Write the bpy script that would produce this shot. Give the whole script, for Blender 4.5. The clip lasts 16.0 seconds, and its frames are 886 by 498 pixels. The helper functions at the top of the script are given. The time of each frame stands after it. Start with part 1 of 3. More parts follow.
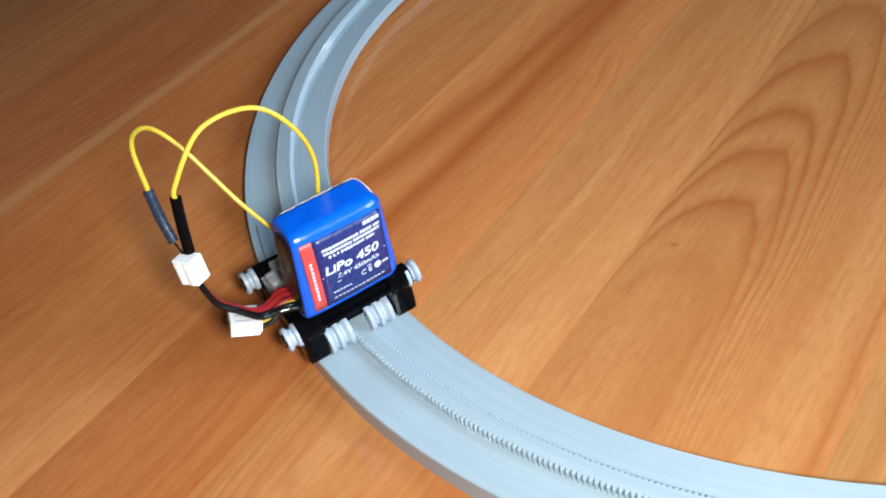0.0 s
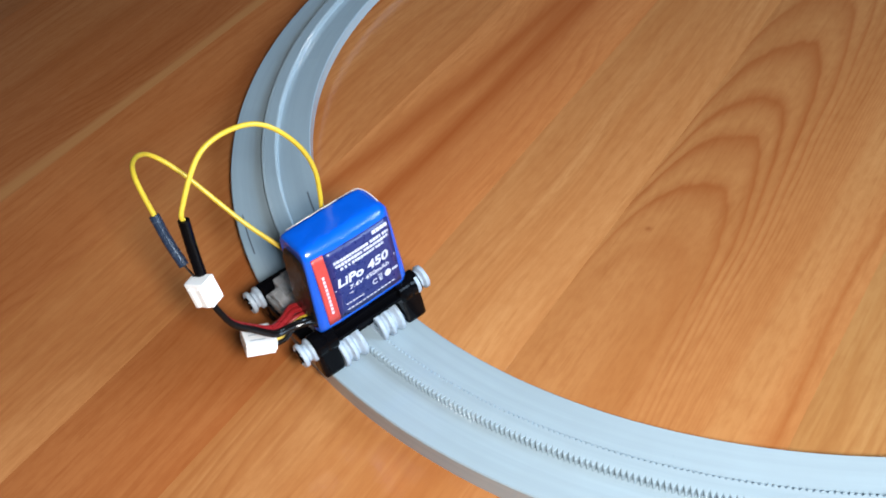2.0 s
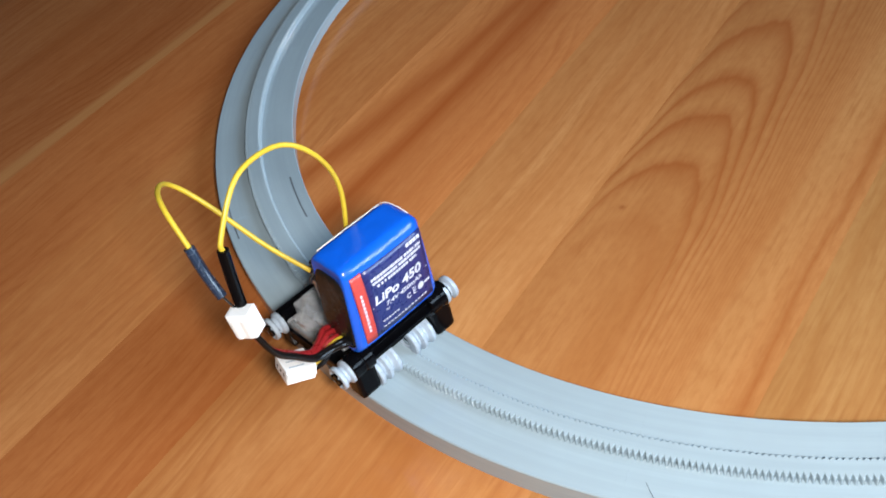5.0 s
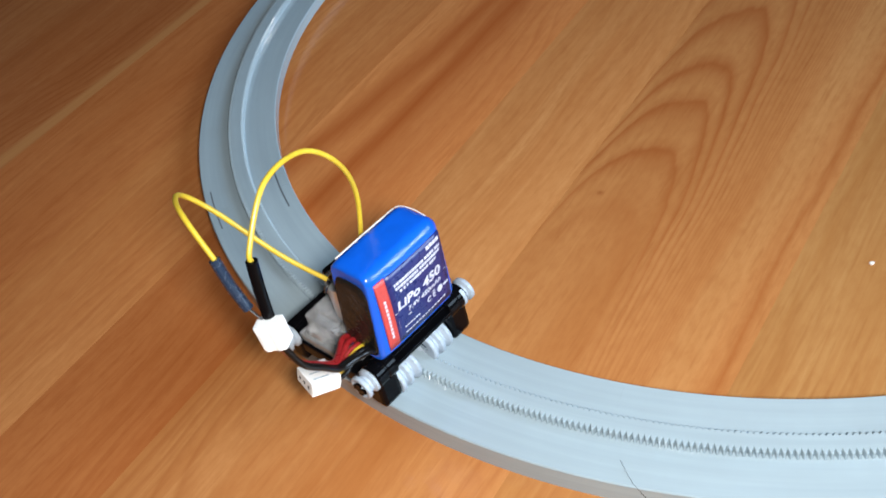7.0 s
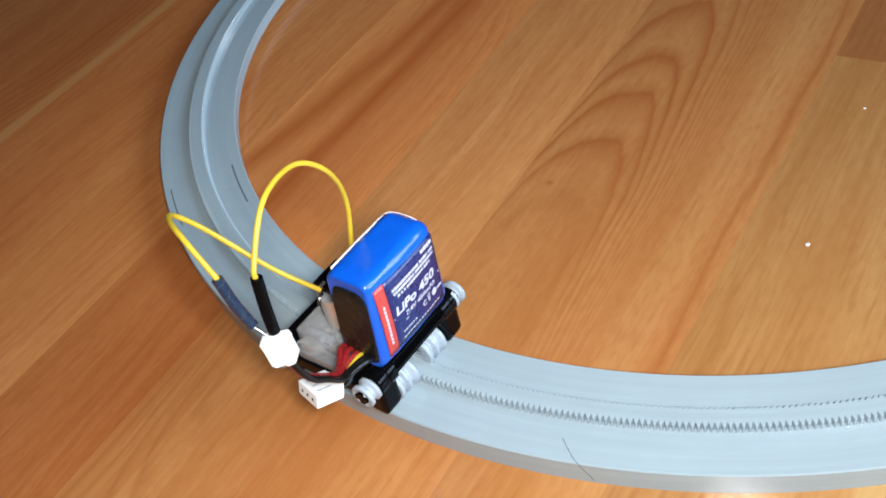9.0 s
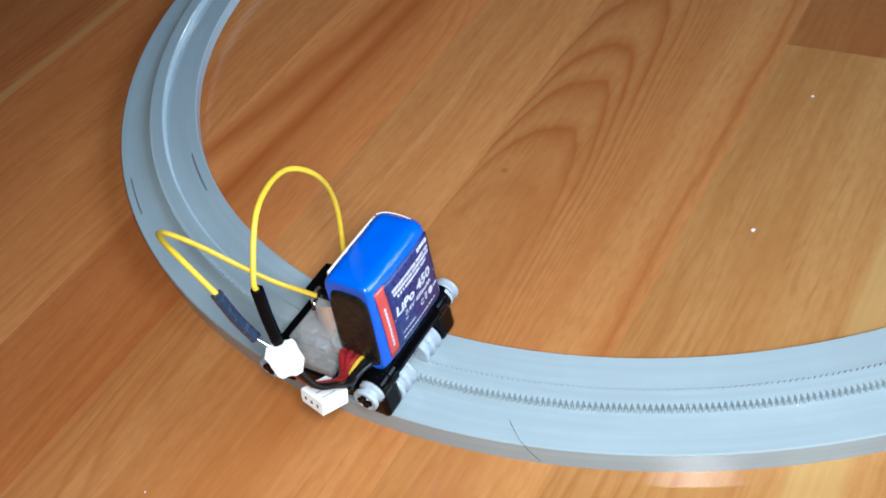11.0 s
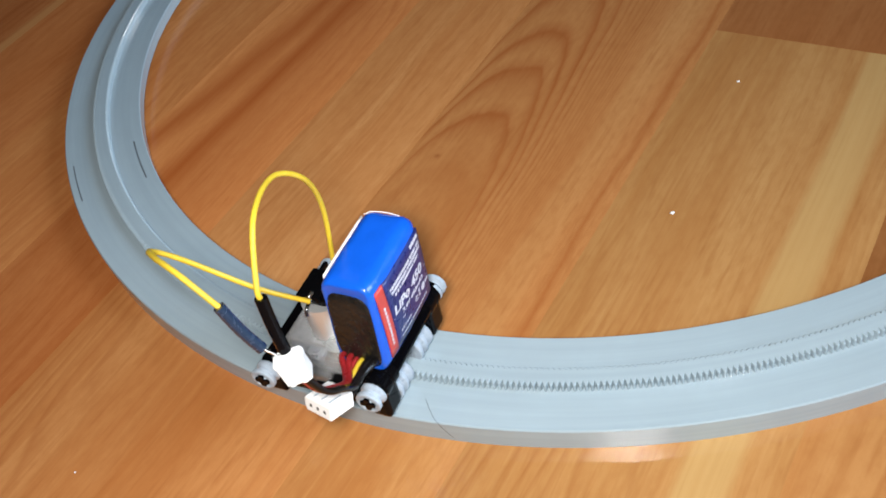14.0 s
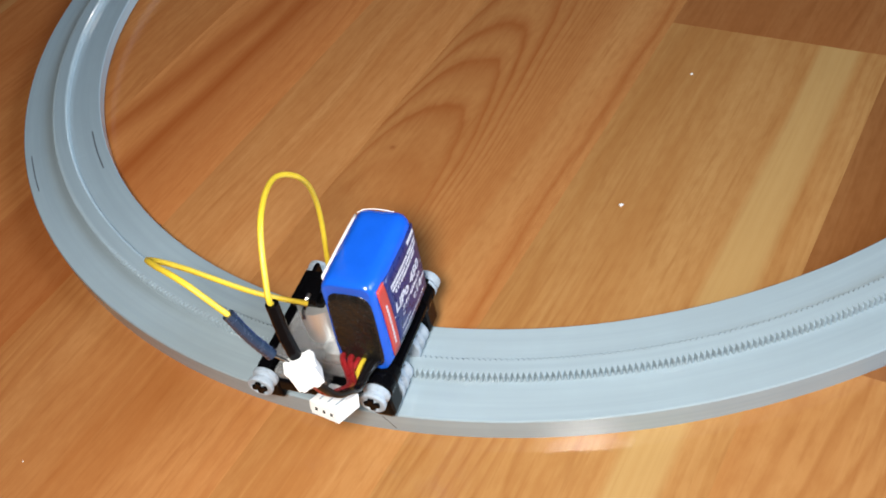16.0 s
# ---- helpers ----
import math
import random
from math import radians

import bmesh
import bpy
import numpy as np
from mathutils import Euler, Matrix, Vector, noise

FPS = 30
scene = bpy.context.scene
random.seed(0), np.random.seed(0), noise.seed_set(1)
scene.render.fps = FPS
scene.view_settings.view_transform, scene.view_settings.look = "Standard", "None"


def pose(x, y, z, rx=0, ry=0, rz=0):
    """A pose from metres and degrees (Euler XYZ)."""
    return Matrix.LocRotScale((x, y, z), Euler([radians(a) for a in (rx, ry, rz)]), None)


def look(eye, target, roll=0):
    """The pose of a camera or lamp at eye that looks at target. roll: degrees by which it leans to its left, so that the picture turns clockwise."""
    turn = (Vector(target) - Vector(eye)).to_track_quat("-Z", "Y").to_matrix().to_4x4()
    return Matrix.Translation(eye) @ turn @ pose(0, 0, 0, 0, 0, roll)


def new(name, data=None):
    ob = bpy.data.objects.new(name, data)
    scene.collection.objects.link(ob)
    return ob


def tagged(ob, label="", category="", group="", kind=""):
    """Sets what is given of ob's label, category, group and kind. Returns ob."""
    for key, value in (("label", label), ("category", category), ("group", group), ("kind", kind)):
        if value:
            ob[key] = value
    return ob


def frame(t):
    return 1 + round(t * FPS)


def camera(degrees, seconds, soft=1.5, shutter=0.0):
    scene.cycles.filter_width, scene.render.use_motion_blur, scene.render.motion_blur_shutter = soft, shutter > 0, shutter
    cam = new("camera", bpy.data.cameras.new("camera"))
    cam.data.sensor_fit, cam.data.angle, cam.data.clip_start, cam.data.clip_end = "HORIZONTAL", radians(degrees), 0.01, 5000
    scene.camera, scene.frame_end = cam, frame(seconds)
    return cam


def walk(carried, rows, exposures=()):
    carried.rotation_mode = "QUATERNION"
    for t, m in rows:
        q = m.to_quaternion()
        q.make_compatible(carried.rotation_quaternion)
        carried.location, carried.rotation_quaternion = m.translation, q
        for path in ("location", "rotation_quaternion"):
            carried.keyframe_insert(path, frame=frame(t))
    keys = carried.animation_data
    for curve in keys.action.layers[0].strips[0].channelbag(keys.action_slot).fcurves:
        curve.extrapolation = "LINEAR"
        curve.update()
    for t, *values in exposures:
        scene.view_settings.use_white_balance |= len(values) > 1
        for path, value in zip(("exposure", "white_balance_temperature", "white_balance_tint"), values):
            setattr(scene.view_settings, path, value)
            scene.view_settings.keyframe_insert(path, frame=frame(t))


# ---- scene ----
cam = camera(47.91, 16.0, soft=1.8)

PATH = [
    (0.0, -0.0390, -0.3356, 0.2165, 48.21, 9.92, 11.89),
    (0.5, -0.0367, -0.3363, 0.2161, 48.15, 10.37, 12.00),
    (1.0, -0.0352, -0.3380, 0.2171, 47.90, 10.37, 11.71),
    (1.5, -0.0339, -0.3402, 0.2192, 47.69, 10.27, 11.45),
    (2.0, -0.0329, -0.3424, 0.2205, 47.60, 10.10, 11.17),
    (2.5, -0.0313, -0.3447, 0.2220, 47.55, 10.16, 10.88),
    (3.0, -0.0290, -0.3466, 0.2232, 47.53, 10.37, 10.70),
    (3.5, -0.0273, -0.3480, 0.2244, 47.35, 10.56, 10.47),
    (4.0, -0.0259, -0.3483, 0.2252, 47.04, 10.61, 10.41),
    (6.5, -0.0213, -0.3467, 0.2203, 46.34, 11.14, 10.35),
    (7.0, -0.0187, -0.3514, 0.2236, 46.18, 11.13, 9.75),
    (7.5, -0.0156, -0.3528, 0.2233, 46.24, 11.25, 9.38),
    (8.0, -0.0128, -0.3552, 0.2237, 46.35, 11.40, 8.98),
    (8.5, -0.0096, -0.3567, 0.2242, 46.22, 11.42, 8.69),
    (9.0, -0.0061, -0.3579, 0.2251, 45.92, 11.40, 8.37),
    (11.5, 0.0066, -0.3606, 0.2261, 45.00, 10.88, 7.38),
    (12.0, 0.0098, -0.3591, 0.2250, 44.90, 11.08, 7.42),
    (12.5, 0.0132, -0.3586, 0.2240, 44.83, 11.24, 7.45),
    (13.0, 0.0176, -0.3604, 0.2254, 44.59, 11.17, 7.23),
    (13.5, 0.0216, -0.3619, 0.2265, 44.33, 11.01, 7.01),
    (14.0, 0.0257, -0.3629, 0.2268, 44.16, 10.90, 6.89),
    (14.5, 0.0292, -0.3632, 0.2263, 44.05, 10.73, 6.82),
    (15.0, 0.0332, -0.3639, 0.2263, 43.96, 10.73, 6.72),
    (15.5, 0.0364, -0.3633, 0.2258, 43.79, 10.69, 6.66),
    (16.0, 0.0394, -0.3621, 0.2261, 43.50, 10.52, 6.71),
]

EXPOSURES = [(0, 0.21, 6180, 7), (2, 0.07, 6230, 8), (4, -0.05, 6380, 9), (7, -0.12, 6420, 8), (9, -0.15, 6380, 8), (11.5, -0.25, 5930, 5), (12.5, -0.26, 5930, 6), (13, -0.27, 6230, 9), (13.5, -0.29, 6400, 9), (14.5, -0.30, 6720, 9), (16, -0.31, 6760, 9)]
for_path = [(r[0], pose(*r[1:])) for r in PATH]
walk(cam, for_path, EXPOSURES)

# ---------------------------------------------------------------- light
world = bpy.data.worlds.new("room_daylight")
scene.world = world
world.use_nodes = True
wn = world.node_tree.nodes
sky = wn.new("ShaderNodeTexSky")
sky.sky_type = 'NISHITA'
sky.sun_disc = False
sky.sun_elevation = radians(35)
sky.sun_rotation = radians(60)
world.node_tree.links.new(sky.outputs[0], wn["Background"].inputs[0])
wn["Background"].inputs[1].default_value = 0.12


def area_lamp(name, m, size, watts, colour):
    d = bpy.data.lights.new(name, 'AREA')
    d.shape, d.size, d.energy, d.color = 'DISK', size, watts, colour
    ob = new(name, d)
    ob.matrix_world = m
    return ob


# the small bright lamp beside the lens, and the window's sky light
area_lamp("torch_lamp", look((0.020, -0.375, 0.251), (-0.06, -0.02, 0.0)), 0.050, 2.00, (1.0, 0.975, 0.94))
win = area_lamp("window_lamp", look((2.16, -0.35, 1.10), (-0.1, 0.0, 0.0)), 1.1, 71.0, (0.60, 0.79, 1.0))
win.data.shape = 'RECTANGLE'
win.data.size, win.data.size_y = 1.3, 0.95


# ---------------------------------------------------------------- materials
class Mat:
    """A node material with a Principled surface and short ways to add nodes."""

    def __init__(self, name, colour=(0.5, 0.5, 0.5), rough=0.5, metal=0.0, **extra):
        self.m = bpy.data.materials.new(name)
        self.m.use_nodes = True
        self.t = self.m.node_tree
        self.b = self.t.nodes["Principled BSDF"]
        self.set("Base Color", (*colour, 1))
        self.set("Roughness", rough)
        self.set("Metallic", metal)
        for k, v in extra.items():
            self.set(k.replace("_", " "), v)

    def set(self, key, v):
        if hasattr(v, "is_output"):
            self.t.links.new(v, self.b.inputs[key])
        else:
            self.b.inputs[key].default_value = v

    def node(self, kind, out=0, **ins):
        n = self.t.nodes.new(kind)
        for k, v in ins.items():
            if k.startswith("p_"):
                self.prop(n, k[2:], v)
                continue
            key = int(k[1:]) if k[0] == "i" and k[1:].isdigit() else k.replace("_", " ")
            if hasattr(v, "is_output"):
                self.t.links.new(v, n.inputs[key])
            else:
                n.inputs[key].default_value = v
        return n.outputs[out]

    def prop(self, n, k, v):
        if k == "operation":
            n.operation = v
        elif k == "blend_type":
            n.blend_type = v
        elif k == "data_type":
            n.data_type = v
        elif k == "noise_dimensions":
            n.noise_dimensions = v

    def math(self, op, a, b=0.0):
        return self.node("ShaderNodeMath", p_operation=op, i0=a, i1=b)

    def coord(self, which="Object"):
        return self.t.nodes.new("ShaderNodeTexCoord").outputs[which]

    def noise(self, vec, scale, detail=3.0, rough=0.55, out=0):
        return self.node("ShaderNodeTexNoise", out, Vector=vec, Scale=scale, Detail=detail, Roughness=rough)

    def ramp(self, fac, stops):
        n = self.t.nodes.new("ShaderNodeValToRGB")
        e = n.color_ramp.elements
        while len(e) < len(stops):
            e.new(0.5)
        for el, (p, c) in zip(e, stops):
            el.position, el.color = p, (*c, 1) if len(c) == 3 else c
        self.t.links.new(fac, n.inputs[0])
        return n.outputs[0]

    def span(self, v, a, b, c, d):
        return self.node("ShaderNodeMapRange", i0=v, i1=a, i2=b, i3=c, i4=d)

    def mix(self, fac, a, b, how='MIX'):
        n = self.t.nodes.new("ShaderNodeMix")
        n.data_type, n.blend_type = 'RGBA', how
        for key, v in ((0, fac), (6, a), (7, b)):
            if hasattr(v, "is_output"):
                self.t.links.new(v, n.inputs[key])
            else:
                n.inputs[key].default_value = v if key == 0 else (*v, 1)
        return n.outputs[2]

    def scaled(self, vec, s, off=(0, 0, 0)):
        return self.node("ShaderNodeMapping", Vector=vec, Scale=s, Location=off)

    def bump(self, height, strength, distance):
        n = self.t.nodes.new("ShaderNodeBump")
        n.inputs["Strength"].default_value, n.inputs["Distance"].default_value = strength, distance
        self.t.links.new(height, n.inputs["Height"])
        self.t.links.new(n.outputs[0], self.b.inputs["Normal"])


def plastic(name, colour, rough, scale=900.0, amount=0.12, bump=0.00004, **extra):
    """Moulded or printed plastic with slight mottling and fine relief."""
    M = Mat(name, colour, rough, **extra)
    co = M.coord()
    n = M.noise(co, scale, 4)
    big = M.noise(co, scale * 0.08, 2)
    lo = tuple(c * (1 - amount) for c in colour)
    hi = tuple(min(1.0, c * (1 + amount)) for c in colour)
    M.set("Base Color", M.mix(M.span(M.math('ADD', M.math('MULTIPLY', n, 0.5), M.math('MULTIPLY', big, 0.5)), 0.35, 0.65, 0, 1), lo, hi))
    M.set("Roughness", M.span(n, 0.3, 0.7, rough * 0.8, min(1, rough * 1.2)))
    M.bump(n, 0.4, bump)
    return M.m


def wood_material(name="laminate_wood", pale=None, strength=0.7, half=0.0045, heart=()):
    """Laminate print: each strip takes its tone from its own colour, its figure from its random number.
    pale: a line of sapwood along the strip; heart: dark streaks (offset, slope, half width, strength)."""
    M = Mat(name, rough=0.3, Specular_IOR_Level=0.40)
    co = M.coord()
    own = M.t.nodes.new("ShaderNodeSeparateXYZ")
    M.t.links.new(co, own.inputs[0])
    x0, y0 = own.outputs[0], own.outputs[1]
    info = M.t.nodes.new("ShaderNodeObjectInfo")
    rnd, tone = info.outputs["Random"], info.outputs["Color"]
    shift = M.node("ShaderNodeCombineXYZ", X=M.math('MULTIPLY', rnd, 7.3), Y=M.math('MULTIPLY', rnd, 3.1), Z=M.math('MULTIPLY', rnd, 5.7))
    p = M.node("ShaderNodeVectorMath", p_operation='ADD', i0=co, i1=shift)
    # the grain wanders a little across the strip
    bend = M.noise(M.scaled(p, (4.0, 9.0, 1.0)), 1.0, 2, 0.5)
    sep0 = M.t.nodes.new("ShaderNodeSeparateXYZ")
    M.t.links.new(p, sep0.inputs[0])
    q = M.node("ShaderNodeCombineXYZ", X=sep0.outputs[0], Y=M.math('ADD', sep0.outputs[1], M.math('MULTIPLY', bend, 0.030)), Z=sep0.outputs[2])
    streak = M.noise(M.scaled(q, (3.4, 36.0, 1.0)), 1.0, 4, 0.62)
    cloud = M.noise(M.scaled(q, (11.0, 26.0, 1.0)), 1.0, 3, 0.6)
    # growth rings cut lengthwise: long wavy lines, closer in some places
    wob = M.noise(M.scaled(q, (6.0, 22.0, 1.0)), 1.0, 2, 0.5)
    sep = M.t.nodes.new("ShaderNodeSeparateXYZ")
    M.t.links.new(q, sep.inputs[0])
    across = M.math('ADD', M.math('MULTIPLY', sep.outputs[1], 150.0), M.math('MULTIPLY', wob, 9.0))
    ring = M.ramp(M.math('FRACT', across), [(0.0, (0, 0, 0)), (0.50, (0.12, 0.12, 0.12)), (0.84, (1, 1, 1)), (1.0, (0, 0, 0))])
    where = M.span(M.noise(M.scaled(p, (5.0, 20.0, 1.0)), 1.0, 3, 0.55), 0.42, 0.62, 0.0, 0.42)
    hair = M.noise(M.scaled(q, (7.0, 620.0, 1.0)), 1.0, 3, 0.6)
    fibre = M.noise(M.scaled(q, (40.0, 1500.0, 1.0)), 1.0, 3, 0.6)
    dash = M.noise(M.scaled(q, (52.0, 640.0, 1.0)), 1.0, 2, 0.5)
    c = M.mix(M.span(streak, 0.30, 0.70, 0, 1), (1.14, 1.20, 1.24), (0.84, 0.68, 0.55))
    c = M.mix(M.span(cloud, 0.38, 0.66, 0.0, 0.30), c, (0.90, 0.76, 0.63))
    c = M.mix(M.math('MULTIPLY', ring, where), c, (0.64, 0.43, 0.30))
    c = M.mix(M.span(hair, 0.46, 0.68, 0.0, 0.19), c, (0.70, 0.52, 0.38))
    c = M.mix(M.span(hair, 0.30, 0.44, 0.20, 0.0), c, (1.16, 1.26, 1.32))
    c = M.mix(M.span(fibre, 0.35, 0.75, 0.0, 0.12), c, (0.66, 0.50, 0.38))
    c = M.mix(M.span(dash, 0.56, 0.70, 0.0, 0.26), c, (0.62, 0.43, 0.30))
    fleck = M.noise(M.scaled(q, (170.0, 430.0, 1.0)), 1.0, 3, 0.6)
    c = M.mix(M.span(fleck, 0.42, 0.66, 0.0, 0.26), c, (0.72, 0.55, 0.42))
    for off, slope, wide, much in heart:
        line = M.math('SUBTRACT', y0, M.math('ADD', M.math('MULTIPLY', x0, slope), off))
        line = M.math('ABSOLUTE', M.math('ADD', line, M.math('MULTIPLY', M.math('SUBTRACT', wob, 0.5), 0.016)))
        c = M.mix(M.span(M.math('ADD', line, M.math('MULTIPLY', M.math('SUBTRACT', hair, 0.5), 0.006)), 0.0, wide, much, 0.0), c, (0.62, 0.40, 0.27))
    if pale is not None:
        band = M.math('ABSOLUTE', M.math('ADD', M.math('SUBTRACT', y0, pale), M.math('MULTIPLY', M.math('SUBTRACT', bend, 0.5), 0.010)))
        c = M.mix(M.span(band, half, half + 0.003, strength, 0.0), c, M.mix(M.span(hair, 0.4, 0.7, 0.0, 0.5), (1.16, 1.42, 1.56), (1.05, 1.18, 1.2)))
    c = M.mix(1.0, c, tone, 'MULTIPLY')
    M.set("Base Color", c)
    worn = M.noise(co, 30, 4)
    M.set("Roughness", M.span(worn, 0.3, 0.7, 0.06, 0.13))
    M.bump(M.math('ADD', fibre, M.math('MULTIPLY', hair, 0.6)), 0.2, 0.0002)
    return M.m


def arch_wood_material():
    """The same laminate where the print shows nested pointed arches (a flat-sawn board) round a small knot."""
    M = Mat("laminate_wood_arched", rough=0.3, Specular_IOR_Level=0.40)
    co = M.coord()
    info = M.t.nodes.new("ShaderNodeObjectInfo")
    tone = info.outputs["Color"]
    sep = M.t.nodes.new("ShaderNodeSeparateXYZ")
    M.t.links.new(co, sep.inputs[0])
    x, y = M.math('ADD', sep.outputs[0], 0.2825), sep.outputs[1]
    wob = M.noise(M.scaled(co, (9.0, 40.0, 1.0)), 1.0, 3, 0.55)
    wob2 = M.noise(M.scaled(co, (7.0, 14.0, 1.0)), 1.0, 2, 0.5)
    fine = M.noise(M.scaled(co, (60.0, 260.0, 1.0)), 1.0, 3, 0.6)
    hair = M.noise(M.scaled(co, (7.0, 620.0, 1.0)), 1.0, 3, 0.6)
    fibre = M.noise(M.scaled(co, (40.0, 1500.0, 1.0)), 1.0, 3, 0.6)
    dash = M.noise(M.scaled(co, (52.0, 640.0, 1.0)), 1.0, 2, 0.5)
    streak = M.noise(M.scaled(co, (3.6, 58.0, 1.0)), 1.0, 3, 0.6)
    yy = M.math('SUBTRACT', M.math('ADD', y, M.math('MULTIPLY', M.math('SUBTRACT', wob2, 0.5), 0.010)), 0.0180)
    right = M.math('MAXIMUM', M.math('MULTIPLY', yy, -1.0), 0.0)
    left = M.math('MAXIMUM', yy, 0.0)
    lift = M.math('ADD', M.math('MULTIPLY', M.math('POWER', right, 2.0), 200.0), M.math('MULTIPLY', M.math('POWER', M.math('DIVIDE', right, 0.017), 5.0), 0.006))
    lift = M.math('ADD', lift, M.math('ADD', M.math('MULTIPLY', M.math('POWER', left, 2.0), 55.0), M.math('MULTIPLY', M.math('POWER', M.math('DIVIDE', left, 0.018), 7.0), 0.006)))
    arch = M.math('ADD', M.math('ADD', x, lift), M.math('MULTIPLY', M.math('SUBTRACT', wob, 0.5), 0.016))
    arch = M.math('ADD', arch, M.math('MULTIPLY', M.math('SUBTRACT', fine, 0.5), 0.007))
    # the inner arches one by one, then closer and closer lines down both flanks
    g = lambda v: (v, v, v)
    stops = [(0.085, .10), (0.100, .45), (0.106, .15), (0.118, .10), (0.126, .50), (0.131, .95), (0.134, .30), (0.140, .0), (0.150, .30), (0.157, .75), (0.160, 1.0), (0.1635, .35),
             (0.171, .0), (0.178, .35), (0.184, .95), (0.1875, .55), (0.193, .05), (0.204, .10), (0.214, .55), (0.221, .95), (0.225, .30), (0.236, .05), (0.250, .50), (0.258, .85), (0.264, .15), (0.280, .10), (0.292, .75), (0.298, .20)]
    inner = M.ramp(M.span(arch, 0.08, 0.30, 0.0, 1.0), [((a - 0.08) / 0.22, g(v)) for a, v in stops])
    f = M.math('FRACT', M.math('MULTIPLY', arch, 24.0))
    outer = M.ramp(f, [(0.0, g(.1)), (0.25, g(.0)), (0.5, g(.35)), (0.8, g(1.0)), (1.0, g(.1))])
    past = M.span(arch, 0.296, 0.306, 0.0, 1.0)
    ring = M.math('ADD', M.math('MULTIPLY', inner, M.math('SUBTRACT', 1.0, past)), M.math('MULTIPLY', outer, M.math('MULTIPLY', past, 0.52)))
    patchy = M.span(M.noise(M.scaled(co, (10.0, 26.0, 1.0)), 1.0, 3, 0.6), 0.36, 0.58, 0.65, 1.0)
    ring = M.math('MULTIPLY', ring, M.math('MULTIPLY', patchy, M.span(x, 0.05, 0.12, 0.45, 1.0)))
    c = M.mix(M.span(streak, 0.32, 0.68, 0, 1), (1.12, 1.16, 1.18), (0.92, 0.83, 0.74))
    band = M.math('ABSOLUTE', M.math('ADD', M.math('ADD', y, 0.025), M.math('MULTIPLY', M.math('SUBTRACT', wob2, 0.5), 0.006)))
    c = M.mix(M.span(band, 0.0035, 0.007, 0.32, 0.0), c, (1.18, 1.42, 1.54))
    c = M.mix(M.math('MULTIPLY', ring, M.span(band, 0.003, 0.009, 0.12, 0.80)), c, (0.68, 0.40, 0.25))
    c = M.mix(M.math('MULTIPLY', M.math('SUBTRACT', 1.0, ring), M.span(hair, 0.45, 0.60, 0.0, 0.12)), c, (1.16, 1.28, 1.35))
    c = M.mix(M.span(hair, 0.46, 0.68, 0.0, 0.19), c, (0.70, 0.50, 0.36))
    c = M.mix(M.span(fibre, 0.35, 0.75, 0.0, 0.12), c, (0.66, 0.50, 0.38))
    c = M.mix(M.span(dash, 0.56, 0.70, 0.0, 0.24), c, (0.62, 0.43, 0.30))
    fleck = M.noise(M.scaled(co, (170.0, 430.0, 1.0)), 1.0, 3, 0.6)
    c = M.mix(M.span(fleck, 0.42, 0.66, 0.0, 0.26), c, (0.72, 0.55, 0.42))
    # a dark wandering line beside the joint
    seam = M.math('ABSOLUTE', M.math('ADD', M.math('ADD', y, 0.0355), M.math('MULTIPLY', M.math('SUBTRACT', wob, 0.5), 0.014)))
    c = M.mix(M.span(seam, 0.0, 0.0022, 0.55, 0.0), c, (0.68, 0.44, 0.28))
    away = M.node("ShaderNodeVectorMath", 1, p_operation='DISTANCE', i0=co, i1=(-0.1795, 0.0285, 0.0))
    c = M.mix(M.span(away, 0.0003, 0.0016, 0.5, 0.0), c, (0.50, 0.30, 0.19))
    c = M.mix(1.0, c, tone, 'MULTIPLY')
    M.set("Base Color", c)
    worn = M.noise(co, 30, 4)
    M.set("Roughness", M.span(worn, 0.3, 0.7, 0.06, 0.13))
    M.bump(M.math('ADD', fibre, M.math('MULTIPLY', hair, 0.6)), 0.2, 0.0002)
    return M.m


WOOD = wood_material()
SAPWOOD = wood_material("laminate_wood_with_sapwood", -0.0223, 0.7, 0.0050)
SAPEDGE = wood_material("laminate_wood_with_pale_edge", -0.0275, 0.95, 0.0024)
HEART = wood_material("laminate_wood_with_dark_heart", heart=((-0.003, -0.03, 0.008, 1.0), (0.002, -0.13, 0.008, 0.85), (-0.004, 0.02, 0.030, 0.50)))
ARCH = arch_wood_material()


